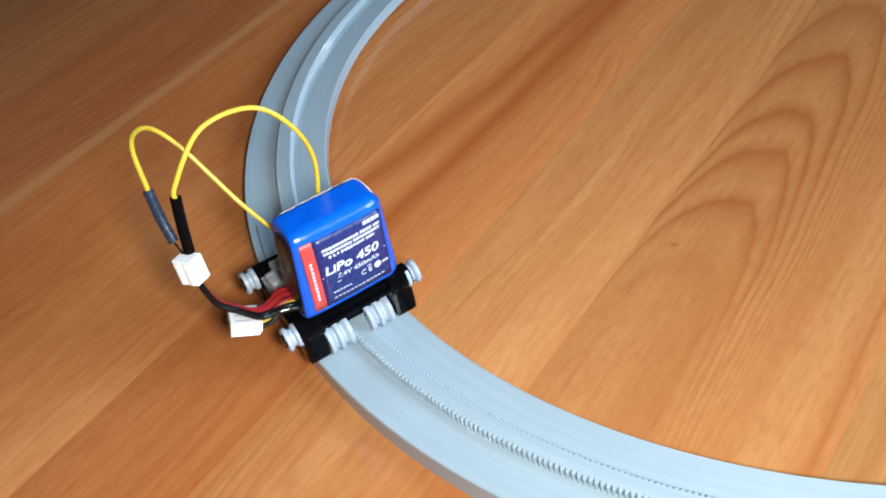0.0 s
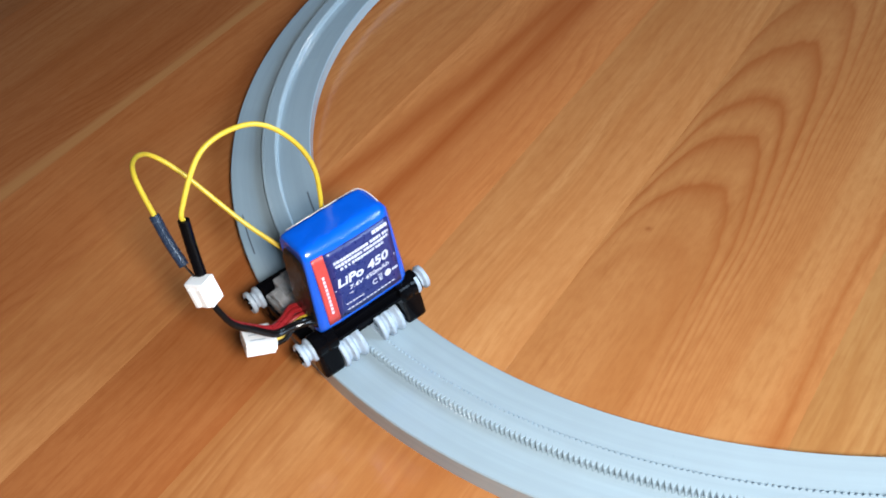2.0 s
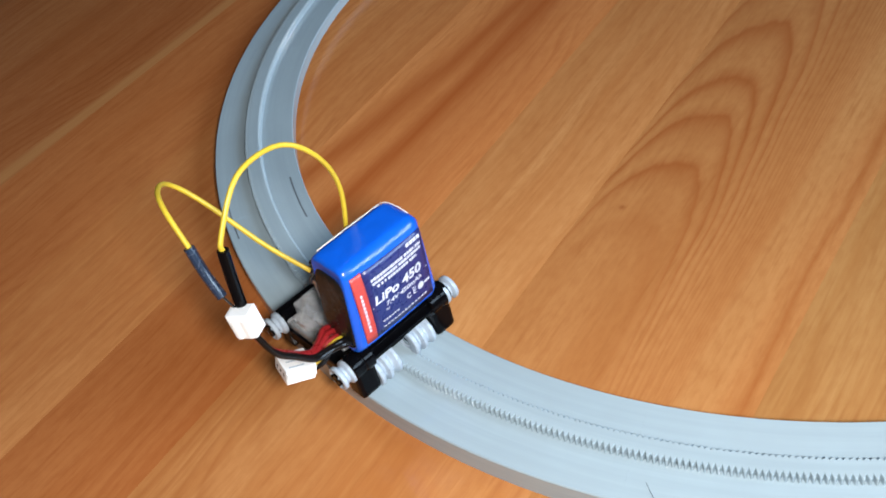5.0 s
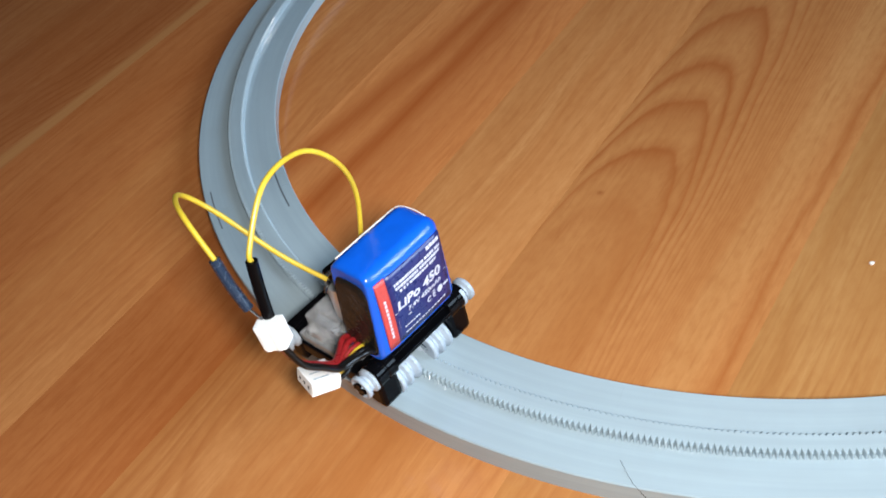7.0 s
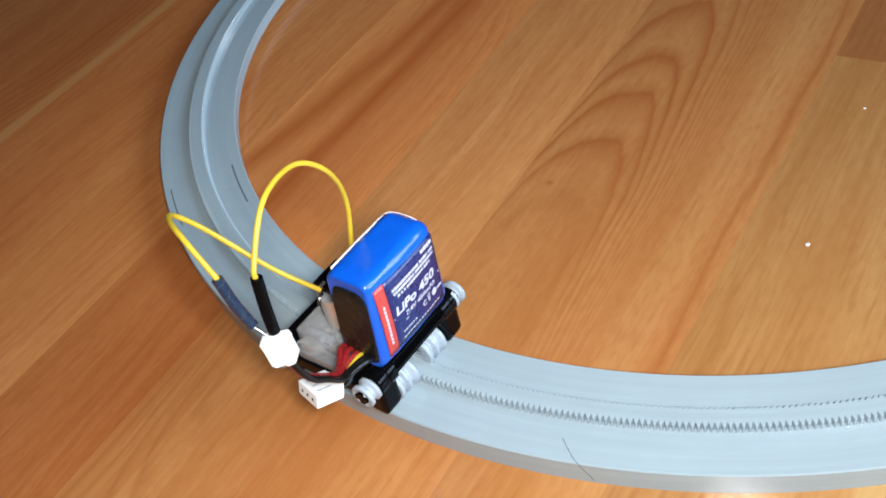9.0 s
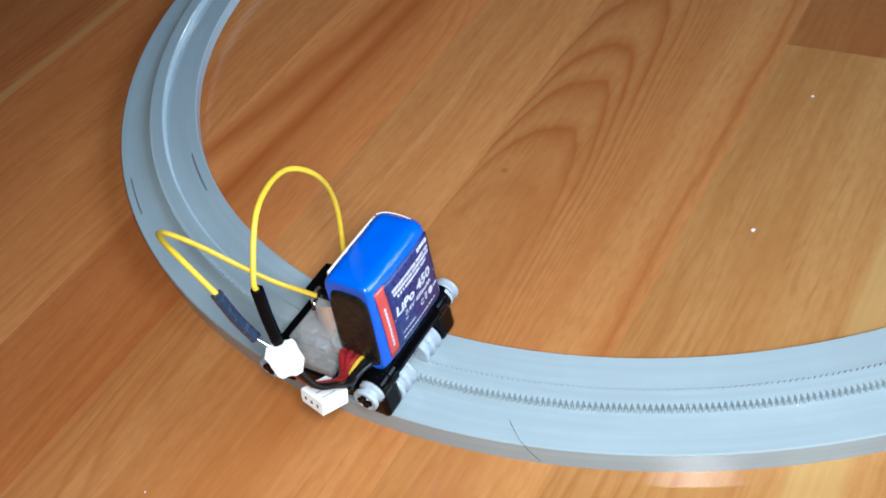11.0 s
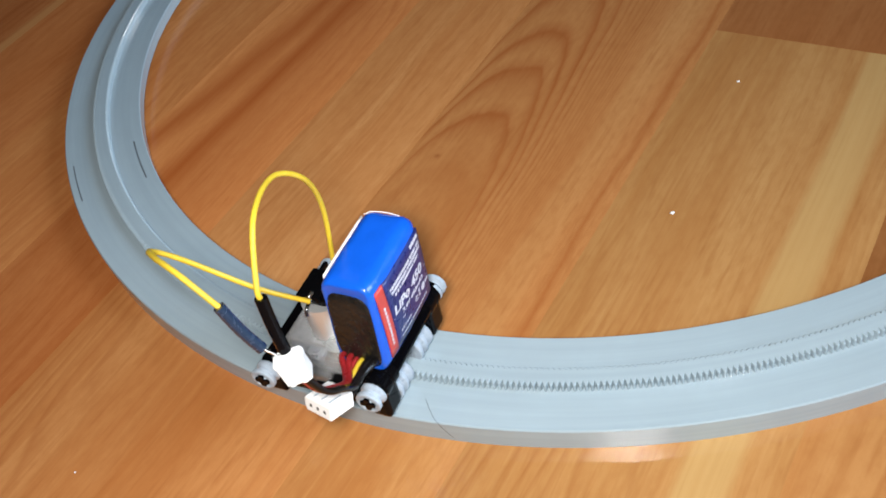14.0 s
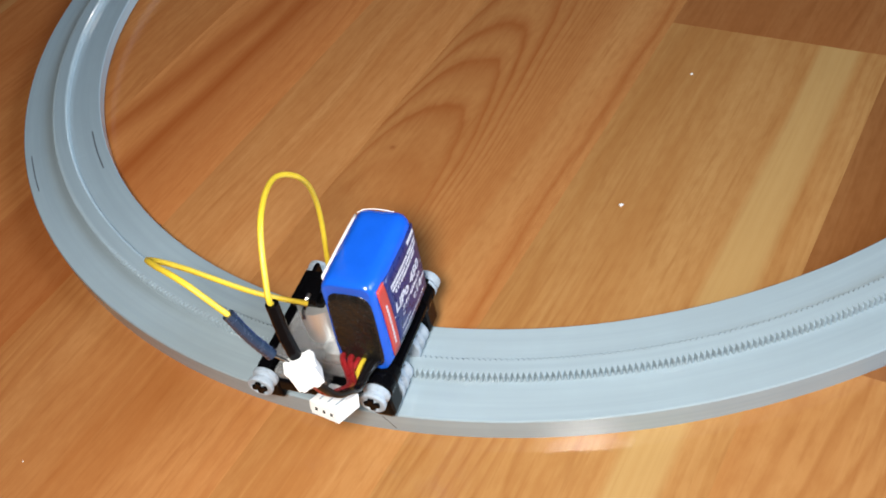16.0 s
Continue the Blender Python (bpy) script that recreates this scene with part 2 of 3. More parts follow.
def printed_grey():
    """Grey printed plastic with faint concentric streaks."""
    M = Mat("grey_printed_plastic", (0.31, 0.385, 0.43), 0.2)
    sep = M.t.nodes.new("ShaderNodeSeparateXYZ")
    co = M.coord()
    M.t.links.new(co, sep.inputs[0])
    x, y, z = sep.outputs
    rad = M.math('SQRT', M.math('ADD', M.math('MULTIPLY', x, x), M.math('MULTIPLY', y, y)))
    ang = M.math('ARCTAN2', y, x)
    v = M.node("ShaderNodeCombineXYZ", X=M.math('MULTIPLY', rad, 420.0), Y=M.math('MULTIPLY', ang, 2.2), Z=M.math('MULTIPLY', z, 500.0))
    streak = M.noise(v, 1.0, 4, 0.6)
    v2 = M.node("ShaderNodeCombineXYZ", X=M.math('MULTIPLY', rad, 2600.0), Y=M.math('MULTIPLY', ang, 6.0), Z=M.math('MULTIPLY', z, 3500.0))
    fine = M.noise(v2, 1.0, 2, 0.5)
    spots = M.noise(co, 70.0, 3)
    c = M.mix(M.span(streak, 0.35, 0.65, 0, 1), (0.295, 0.368, 0.412), (0.325, 0.400, 0.446))
    c = M.mix(M.span(spots, 0.4, 0.62, 0.0, 0.25), c, (0.285, 0.345, 0.385))
    M.set("Base Color", c)
    M.set("Roughness", M.span(M.math('ADD', M.math('MULTIPLY', streak, 0.5), M.math('MULTIPLY', spots, 0.5)), 0.35, 0.65, 0.10, 0.19))
    M.bump(fine, 0.35, 0.00004)
    return M.m


GREY = printed_grey()
BUSH = plastic("light_grey_moulded_plastic", (0.33, 0.385, 0.45), 0.32)
BLACK = plastic("black_moulded_plastic", (0.002, 0.002, 0.0026), 0.07, 900.0, 0.12, 0.000004, Specular_IOR_Level=0.085)
TAPE = plastic("black_crinkled_tape", (0.010, 0.009, 0.008), 0.24, 520.0, 0.5, 0.0022, Specular_IOR_Level=0.30)
BLUE = plastic("blue_shrink_film", (0.004, 0.086, 0.54), 0.22, 170.0, 0.08, 0.0007)
NAVY = plastic("navy_printed_label", (0.013, 0.020, 0.115), 0.30, 500.0, 0.1)
RED = plastic("red_print", (0.46, 0.050, 0.042), 0.35)
WHITE = plastic("white_nylon", (0.80, 0.80, 0.80), 0.4, 600.0, 0.03)
INK = plastic("white_print", (0.54, 0.56, 0.64), 0.4)
YELLOW = plastic("yellow_wire_sleeve", (0.56, 0.395, 0.030), 0.38)
WIRE_RED = plastic("red_wire_sleeve", (0.24, 0.012, 0.014), 0.3)
WIRE_BLACK = plastic("black_wire_sleeve", (0.006, 0.005, 0.005), 0.22, Specular_IOR_Level=0.2)
# dark tube; the window's blue sheen is put into its base colour
SLEEVE_SHEEN = plastic("dark_shrink_tube_blue_sheen", (0.014, 0.026, 0.052), 0.25, Specular_IOR_Level=0.9)
# flat tones that carry the shade inside slots, sockets and gaps
SHADE = plastic("grey_slot_shade", (0.10, 0.12, 0.14), 0.7)
SLOT = plastic("dark_gap_shade", (0.02, 0.02, 0.02), 0.8)
# unseen walls and ceiling, kept dark so black parts reflect less light
WALLP = plastic("darkened_wall_paint", (0.17, 0.165, 0.155), 0.9, 20.0, 0.03)
STEEL = Mat("polished_steel", (0.55, 0.56, 0.58), 0.18, 1.0).m
CLEAR = Mat("clear_plastic", (0.86, 0.90, 0.92), 0.12, 0.0, Transmission_Weight=0.75, IOR=1.45).m
CLEARISH = Mat("cloudy_clear_plastic", (0.97, 0.98, 1.0), 0.10, 0.0, Transmission_Weight=0.80, IOR=1.38).m
CAN = Mat("brushed_motor_steel", (0.74, 0.75, 0.76), 0.38, 0.75).m


# ---------------------------------------------------------------- mesh helpers (millimetres in, metres out)
MM = 0.001


def mesh_from(name, verts, faces, material, smooth=False):
    me = bpy.data.meshes.new(name)
    me.from_pydata([tuple(v) for v in verts], [], faces)
    me.update()
    if material:
        me.materials.append(material)
    if smooth:
        me.polygons.foreach_set("use_smooth", [True] * len(me.polygons))
    return me


def part(name, bm, material, parent, label="", smooth=False):
    """Links a bmesh as one mesh object under a thing or a part."""
    bmesh.ops.recalc_face_normals(bm, faces=bm.faces)
    me = bpy.data.meshes.new(name)
    bm.to_mesh(me)
    bm.free()
    me.materials.append(material)
    if smooth:
        me.polygons.foreach_set("use_smooth", [True] * len(me.polygons))
    ob = new(name, me)
    ob.parent = parent
    return tagged(ob, label)


def add_box(bm, lo, hi, bevel=0.4, m=None, segments=2):
    got = bmesh.ops.create_cube(bm, size=1.0)
    vs = got["verts"]
    for v in vs:
        v.co = Vector([(a + b) / 2 + c * (b - a) for a, b, c in zip(lo, hi, v.co)]) * MM
    if bevel:
        es = list({e for v in vs for e in v.link_edges})
        out = bmesh.ops.bevel(bm, geom=es, offset=bevel * MM, segments=segments, affect='EDGES', profile=0.6)
        vs = list({v for f in out["faces"] for v in f.verts} | {v for v in vs if v.is_valid})
    if m is not None:
        bmesh.ops.transform(bm, matrix=m, verts=vs)
    return vs


def box(lo, hi, bevel=0.4, m=None):
    bm = bmesh.new()
    add_box(bm, lo, hi, bevel, m)
    return bm


def add_lathe(bm, profile, m, sides=32):
    """Turns (radius, height) pairs round z; closed at both ends where the radius is 0."""
    rings = []
    for r, z in profile:
        if r < 1e-6:
            rings.append([bm.verts.new(m @ Vector((0, 0, z * MM)))])
        else:
            rings.append([bm.verts.new(m @ Vector((r * MM * math.cos(a), r * MM * math.sin(a), z * MM)))
                          for a in (2 * math.pi * i / sides for i in range(sides))])
    for a, b in zip(rings, rings[1:]):
        for i in range(sides):
            j = (i + 1) % sides
            q = [a[i % len(a)], a[j % len(a)], b[j % len(b)], b[i % len(b)]]
            q = list(dict.fromkeys(q))
            if len(q) > 2:
                bm.faces.new(q)
    return bm


def lathe(profile, m, sides=32):
    return add_lathe(bmesh.new(), profile, m, sides)


def at(x, y, z, rx=0, ry=0, rz=0):
    return pose(x * MM, y * MM, z * MM, rx, ry, rz)


def spline(points, steps=10):
    """A smooth line through the points (Catmull-Rom)."""
    P = [Vector(p) for p in points]
    P = [P[0] * 2 - P[1]] + P + [P[-1] * 2 - P[-2]]
    out = []
    for i in range(1, len(P) - 2):
        a, b, c, d = P[i - 1:i + 3]
        for k in range(steps):
            t = k / steps
            out.append(0.5 * ((2 * b) + (c - a) * t + (2 * a - 5 * b + 4 * c - d) * t * t + (3 * b - a - 3 * c + d) * t ** 3))
    out.append(P[-2])
    return out


def tube(points, radius, sides=12, steps=10, smooth_line=True):
    line = spline(points, steps) if smooth_line else [Vector(p) for p in points]
    bm = bmesh.new()
    side = None
    rings = []
    for i, p in enumerate(line):
        d = (line[min(i + 1, len(line) - 1)] - line[max(i - 1, 0)]).normalized()
        if side is None:
            side = d.orthogonal().normalized()
        side = (side - d * side.dot(d)).normalized()
        up = d.cross(side)
        r = radius(i / (len(line) - 1)) if callable(radius) else radius
        rings.append([bm.verts.new((p + (side * math.cos(a) + up * math.sin(a)) * r) * MM)
                      for a in (2 * math.pi * k / sides for k in range(sides))])
    for a, b in zip(rings, rings[1:]):
        for k in range(sides):
            j = (k + 1) % sides
            bm.faces.new((a[k], a[j], b[j], b[k]))
    bm.faces.new(list(reversed(rings[0])))
    bm.faces.new(rings[-1])
    return bm


def lettering(name, text, size, m, material, parent, stretch=1.0, bold=0.0, shear=0.0):
    """Raised print in the built-in font, as a mesh."""
    cu = bpy.data.curves.new(name, 'FONT')
    cu.body, cu.size, cu.extrude, cu.align_x, cu.offset, cu.shear = text, size * MM, 0.00003, 'LEFT', bold * MM, shear
    ob = bpy.data.objects.new(name, cu)
    me = bpy.data.meshes.new_from_object(ob)
    bpy.data.objects.remove(ob)
    me.transform(m @ Matrix.Diagonal((stretch, 1, 1, 1)))
    me.materials.clear()
    me.materials.append(material)
    o = new(name, me)
    o.parent = parent
    return o


# ---------------------------------------------------------------- the room
def build_room():
    H, A = 2.5, 2.2
    ceiling = new("ceiling", mesh_from("ceiling", [(-A, -A, H), (A, -A, H), (A, A, H), (-A, A, H), (-A, -A, H + .1), (A, -A, H + .1), (A, A, H + .1), (-A, A, H + .1)],
                                       [(0, 1, 2, 3), (7, 6, 5, 4), (0, 4, 5, 1), (1, 5, 6, 2), (2, 6, 7, 3), (3, 7, 4, 0)], WALLP))
    tagged(ceiling, "plain painted ceiling, darkened to dim its reflection", "ceiling", kind="structure")
    walls = {"wall_south": [((-A, -A - .1, 0), (A, -A, H))], "wall_west": [((-A - .1, -A, 0), (-A, A, H))], "wall_north": [((-A, A, 0), (A, A + .1, H))],
             "wall_east": [((A, -A, 0), (A + .1, A, .6)), ((A, -A, 1.6), (A + .1, A, H)), ((A, -A, .6), (A + .1, -1.05, 1.6)), ((A, .35, .6), (A + .1, A, 1.6))]}
    for nm, pieces in walls.items():
        bm = bmesh.new()
        for lo, hi in pieces:
            add_box(bm, [c / MM for c in lo], [c / MM for c in hi], 0)
        tagged(part(nm, bm, WALLP, None), "plain painted wall", "wall", kind="structure")


build_room()


# ---------------------------------------------------------------- the ring track
R_OUT, R_IN, THICK = 220.0, 189.1, 7.65
RIB_IN, RIB_OUT, RIB_H = 201.3, 207.5, 2.7


def ring_mesh(profile, n, mat_name, material):
    verts, faces = [], []
    k = len(profile)
    for i in range(n):
        a = 2 * math.pi * i / n
        c, s = math.cos(a), math.sin(a)
        verts += [(r * c * MM, r * s * MM, z * MM) for r, z in profile]
    for i in range(n):
        j = (i + 1) % n
        for p in range(k):
            q = (p + 1) % k
            faces.append((i * k + p, i * k + q, j * k + q, j * k + p))
    return mesh_from(mat_name, verts, faces, material)


def build_track():
    track = tagged(new("ring_track"), "grey plastic circular rail track with toothed rib on laminate floor", "toy track")
    T, c = THICK, 0.35
    body = ring_mesh([(R_IN + 6.0, 0), (R_OUT, 0), (R_OUT, T - c), (R_OUT - c, T), (R_IN + c, T), (R_IN, T - c), (R_IN, 3.3), (R_IN + 6.0, 3.1)], 360, "track_bed", GREY)
    ob = new("track_bed", body)
    ob.parent = track
    # the rib: teeth on both flanks
    n = 835
    verts, faces = [], []
    T0, T1 = T - 0.2, T + RIB_H
    notch = (1.35, 1.0, 0.34, 0.06, 0.0, 0.06, 0.34, 1.0)
    steps = n * len(notch)
    for i in range(steps):
        a = 2 * math.pi * i / steps
        d = notch[i % len(notch)]
        cs, sn = math.cos(a), math.sin(a)
        for r, z in ((RIB_IN + d * .5, T0), (RIB_OUT - d, T0), (RIB_OUT - d, T1 - .35), (RIB_OUT - d - .35, T1), (RIB_IN + d * .5 + .35, T1), (RIB_IN + d * .5, T1 - .35)):
            verts.append((r * cs * MM, r * sn * MM, z * MM))
    for i in range(steps):
        j = (i + 1) % steps
        for p in range(6):
            q = (p + 1) % 6
            faces.append((i * 6 + p, i * 6 + q, j * 6 + q, j * 6 + p))
    rib = new("toothed_rib", mesh_from("toothed_rib", verts, faces, GREY))
    rib.parent = track

    def arc(name, r0, r1, a0, a1, material, label):
        vs, fs = [], []
        m = max(2, int((a1 - a0) * 2))
        for i in range(m + 1):
            a = radians(a0 + (a1 - a0) * i / m)
            for rr, zz in ((r0, T - .1), (r1, T - .1), (r1, T + .03), (r0, T + .03)):
                vs.append((rr * math.cos(a) * MM, rr * math.sin(a) * MM, zz * MM))
        for i in range(m):
            for q in range(4):
                w = (q + 1) % 4
                fs.append((i * 4 + q, i * 4 + w, i * 4 + 4 + w, i * 4 + 4 + q))
        fs += [(0, 1, 2, 3), (m * 4 + 3, m * 4 + 2, m * 4 + 1, m * 4)]
        o = new(name, mesh_from(name, vs, fs, material))
        o.parent = track
        tagged(o, label)

    # clip slots, raised strips with the slots' shade in their grey, and butt joints between the segments
    arc("clip_slot", 192.8, 193.4, -152.9, -145.4, SHADE, "thin strip coloured like a shaded clip slot")
    arc("clip_slot", 217.0, 217.5, -152.5, -146.4, SHADE, "thin strip coloured like a shaded clip slot")
    for a in (-149.2, -102.2):
        arc("joint_line", 189.9, 202.6, a, a + .02, GREY, "fine joint between track segments")
        arc("joint_line", 207.2, 219.2, a, a + .02, GREY, "fine joint between track segments")
    return track


build_track()

# ---------------------------------------------------------------- litter
hair = part("hair", tube([(-40.2, -209.3, 7.75), (-38.9, -212.2, 7.85), (-37.2, -215.4, 7.8), (-35.4, -217.6, 7.5), (-34.0, -218.0, 5.2), (-32.2, -218.4, 2.2)], .05, 5), WIRE_BLACK, None)
tagged(hair, "single dark hair lying over the edge of the grey track", "hair")
for cx, cy, cr in ((28.0, -134.5, .75), (53.1, -70.4, .5), (-143.5, -228.0, .3)):
    crumb = bmesh.new()
    bmesh.ops.create_icosphere(crumb, subdivisions=1, radius=cr * MM, matrix=at(cx, cy, cr * .45))
    for v in crumb.verts:
        v.co.x += (noise.noise(v.co * 2000)) * .0003
        v.co.z = max(v.co.z * .6, 0.0)
    tagged(part("crumb", crumb, WHITE, None), "tiny white crumb on the laminate floor", "crumb", "crumbs on the floor")


# ---------------------------------------------------------------- the vehicle
R_RIB = 0.2049


def bush(name, parent, x, y, z, length=4.4, radius=3.6, material=None, flip=1):
    """A grooved collar on an axle along y, its outer face at y."""
    L, r = length, radius
    prof = [(0, 0), (1.3, 0), (1.3, .35), (r - 1.0, .35), (r - .75, 0), (r - .25, 0), (r, .25), (r, .28 * L), (r - .9, .42 * L), (r - .9, .58 * L),
            (r, .72 * L), (r, L - .25), (r - .25, L), (0, L)]
    m = at(x, y, z, -90 * flip)
    ob = part(name, lathe(prof, m), material or BUSH, parent)
    cross = bmesh.new()
    for a in (0, 90):
        add_box(cross, (-2.1, -.75, -.45), (2.1, .75, .3), .15, m @ pose(0, 0, 0, 0, 0, a))
    part("axle_end", cross, BLACK, ob, "black cross-shaped axle end")
    return ob


def wheel(parent, x, y0, z, length=7.8, radius=5.0):
    """A double-grooved roller, its own origin on its axle."""
    r, L = radius, length
    prof = [(0, .9), (1.5, .9), (1.7, .3), (2.6, .3), (2.9, 0), (r - .3, 0), (r, .3), (r, 1.3), (r - 1.1, 2.2), (r - 1.1, 2.7), (r, 3.3), (r, 4.3), (r - 1.1, 5.0), (r - 1.1, 5.5), (r, L - 1.2), (r, L - .3), (r - .3, L), (0, L)]
    ob = part("wheel", lathe(prof, at(0, 0, 0, -90)), BUSH, parent, "light grey double-grooved plastic wheel")
    ob.location = (x * MM, y0 * MM, z * MM)
    part("hub", lathe([(0, .2), (1.1, .2), (1.4, .5), (1.4, 1.5), (0, 1.5)], at(0, 0, 0, -90), 16), STEEL, ob, "bright metal hub")
    return ob


def build_vehicle():
    car = tagged(new("rail_vehicle"), "small black motor vehicle with blue battery riding the grey track", "toy vehicle")

    # front axle frame: a ridged axle between two end connectors
    part("front_beam", box((9.6, -11, 12.6), (14.2, 12, 17.6), .8), BLACK, car, "glossy black front beam")
    rod = bmesh.new()
    add_box(rod, (12.2, -12, 15.0), (16.6, 12.5, 16.2), .25)
    add_box(rod, (13.8, -12, 13.4), (15.0, 12.5, 17.8), .25)
    part("cross_axle", rod, BLACK, car, "black cross-shaped axle")
    for y0, y1 in ((-18.0, -10.6), (11.0, 18.4)):
        c = lathe([(0, 0), (3.3, 0), (3.7, .4), (3.7, 3.2), (3.4, 3.5), (3.4, 3.9), (3.7, 4.2), (3.7, 7.0), (3.3, 7.4), (0, 7.4)], at(13.2, y0, 15.5, -90))
        add_box(c, (9.0, y0 + .2, 3.2), (15.2, y1 - .2, 14.0), 1.3)
        part("end_connector", c, BLACK, car, "glossy black axle connector")
    part("axle", lathe([(0, 0), (1.6, 0), (1.6, 41), (0, 41)], at(13.0, -21, 15.1, -90)), BLACK, car)
    bush("bush", car, 12.7, -21.9, 14.7)
    bush("bush", car, 13.4, 21.0, 15.5, flip=-1)
    w1 = wheel(car, 10.2, -10.5, 5.0)
    w2 = wheel(car, 10.0, 3.0, 5.0)

    # rear axle frame
    part("rear_beam", box((-23.4, -17, 10.8), (-19.6, 17, 15.4), 1.0), BLACK, car, "glossy black rear beam")
    for y0, y1 in ((-17.6, -11), (11, 17.6)):
        part("leg", box((-23.6, y0, 3.0), (-18.0, y1, 11), 1.0), BLACK, car)
    bush("bush", car, -21, -21.4, 12.2)
    bush("bush", car, -21, 21.4, 13.3, flip=-1)
    w3 = wheel(car, -20.5, -10.5, 5.0)
    w4 = wheel(car, -20.5, 2.8, 5.0)
    # side rails and base
    for y0, y1 in ((-17.2, -12.4), (11.5, 16)):
        part("side_rail", box((-19, y0, 6.2), (11, y1, 10.6), .8), BLACK, car)
    part("base_plate", box((-18, -12.6, 7.6), (10.6, 11.8, 9.8), .4), BLACK, car)

    # gearbox and motor
    g = bmesh.new()
    add_box(g, (-19.2, -12.6, 9.9), (2.5, 9.5, 17.2), .8)
    add_box(g, (-18.0, -10.0, 16.8), (-3.0, 6.0, 18.6), .8)
    add_box(g, (-17.0, -12.9, 11.5), (-9.0, -12.2, 15.5), .3)
    add_box(g, (-6.5, -12.9, 11.0), (1.0, -12.2, 16.0), .3)
    add_box(g, (-19.0, -16.4, 10.2), (-3.0, -12.4, 13.4), .7)
    add_box(g, (-15.5, -15.6, 13.0), (-9.5, -12.0, 16.6), .7)
    part("gearbox", g, CLEARISH, car, "cloudy transparent plastic gearbox")
    for gx, gy, gr in ((-14.5, -7.0, 3.6), (-9.0, -9.6, 2.6), (-13.0, 1.0, 4.2)):
        gb = bmesh.new()
        add_lathe(gb, [(0, 0), (gr, 0), (gr, 2.2), (gr - .6, 2.4), (1.2, 2.4), (1.2, 3.2), (0, 3.2)], at(gx, gy, 12.0), 18)
        part("gear", gb, BUSH, car, "light grey gear inside the clear gearbox")
    part("gear_tower", lathe([(0, 0), (3.4, 0), (3.4, 3.6), (0, 3.6)], at(-1.0, -9.4, 16.8), 24), CLEAR, car, "clear plastic gear cover")
    mo = part("motor", lathe([(0, 0), (5.0, 0), (5.4, .5), (5.4, 12.0), (0, 12.0)], at(-6.6, -3.4, 18.4), 40), CAN, car, "bright metal motor can")
    cap = box((-12.6, -6.0, 29.0), (-3.4, 4.5, 32.6), .7)
    add_box(cap, (-12.6, -4.6, 21.0), (-11.4, 9.5, 30.0), .4)
    add_box(cap, (-10.4, -7.0, 31.6), (-4.4, 1.5, 34.4), .8)
    part("end_cap", cap, BLACK, mo, "black plastic motor end cap")
    for p, q in (((-4.9, -7.2, 37.2), (-5.6, -9.4, 35.0)), ((-8.0, -7.0, 31.4), (-7.6, -9.6, 29.6))):
        part("terminal", tube([p, ((p[0] + q[0]) / 2, p[1] - 1.6, (p[2] + q[2]) / 2 + .6), q], .55), STEEL, mo, "bright soldered terminal")

    # battery pack: a film-wrapped stack of pouch cells, its taped end leaning in towards the top
    tilt = at(9.6, 1.2, 19.6)
    L0, L1, TH, HT = -16.0, 14.4, 7.2, 28.8

    def swell(y, z):
        return 1.1 * max(0.0, 1 - ((y - .5) / 14.5) ** 2) * max(0.0, 1 - ((z - 14) / 14.5) ** 2)

    def lean(y, z):
        return y + 3.0 * min(1.0, max(0.0, z / HT)) * min(1.0, max(0.0, (-y - 3) / 12))

    def shaped(bm, side=1):
        """Lays flat print on the swollen face of the pack."""
        for v in bm.verts:
            v.co.x += side * swell(v.co.y / MM, v.co.z / MM) * MM
            v.co.y -= (.0016 - v.co.z * .055) if side > 0 else 0.0
            v.co = tilt @ v.co
        return bm

    def section(grow=0.0):
        pts = []
        r = 3.1
        for cx, cz, a0 in ((TH - r, HT - r, 0), (-TH + r, HT - r, 90), (-TH + r, r, 180), (TH - r, r, 270)):
            for k in range(7):
                a = radians(a0 + 15 * k)
                pts.append((cx + (r + grow) * math.cos(a), cz + (r + grow) * math.sin(a)))
        # finer steps up the two broad faces, so that they can swell
        out = []
        for p, q in zip(pts, pts[1:] + pts[:1]):
            out.append(p)
            if abs(p[1] - q[1]) > 10 or abs(p[0] - q[0]) > 5:
                out += [(p[0] + (q[0] - p[0]) * k / 6, p[1] + (q[1] - p[1]) * k / 6) for k in range(1, 6)]
        return out

    bat = bmesh.new()
    rings = []
    random.seed(4)
    stations = [(L0 + .2, -1.5), (L0, -1.0), (L0 + .35, -.45), (L0 + 1.5, -.1)] + [(L0 + 1.5 + (L1 - L0 - 4.9) * k / 11, 0.0) for k in range(1, 12)] + [(L1 - 2.2, -.3), (L1 - 1.0, -1.1), (L1, -2.6)]
    for y, gr in stations:
        ring = []
        for a, b in section(gr):
            a += math.copysign(swell(y, b), a) * (abs(a) > TH - 3.2)
            ring.append(bat.verts.new(tilt @ Vector(((a + random.uniform(-.09, .09)) * MM, (lean(y, b) + random.uniform(-.08, .08)) * MM, (b + random.uniform(-.10, .10)) * MM))))
        rings.append(ring)
    for a, b in zip(rings, rings[1:]):
        for k in range(len(a)):
            j = (k + 1) % len(a)
            bat.faces.new((a[k], a[j], b[j], b[k]))
    bat.faces.new(rings[0])
    bat.faces.new(list(reversed(rings[-1])))
    battery = part("battery_pack", bat, BLUE, car, "blue shrink-wrapped battery pack with a printed label", smooth=True)
    # taped cell end
    end = bmesh.new()
    es = []
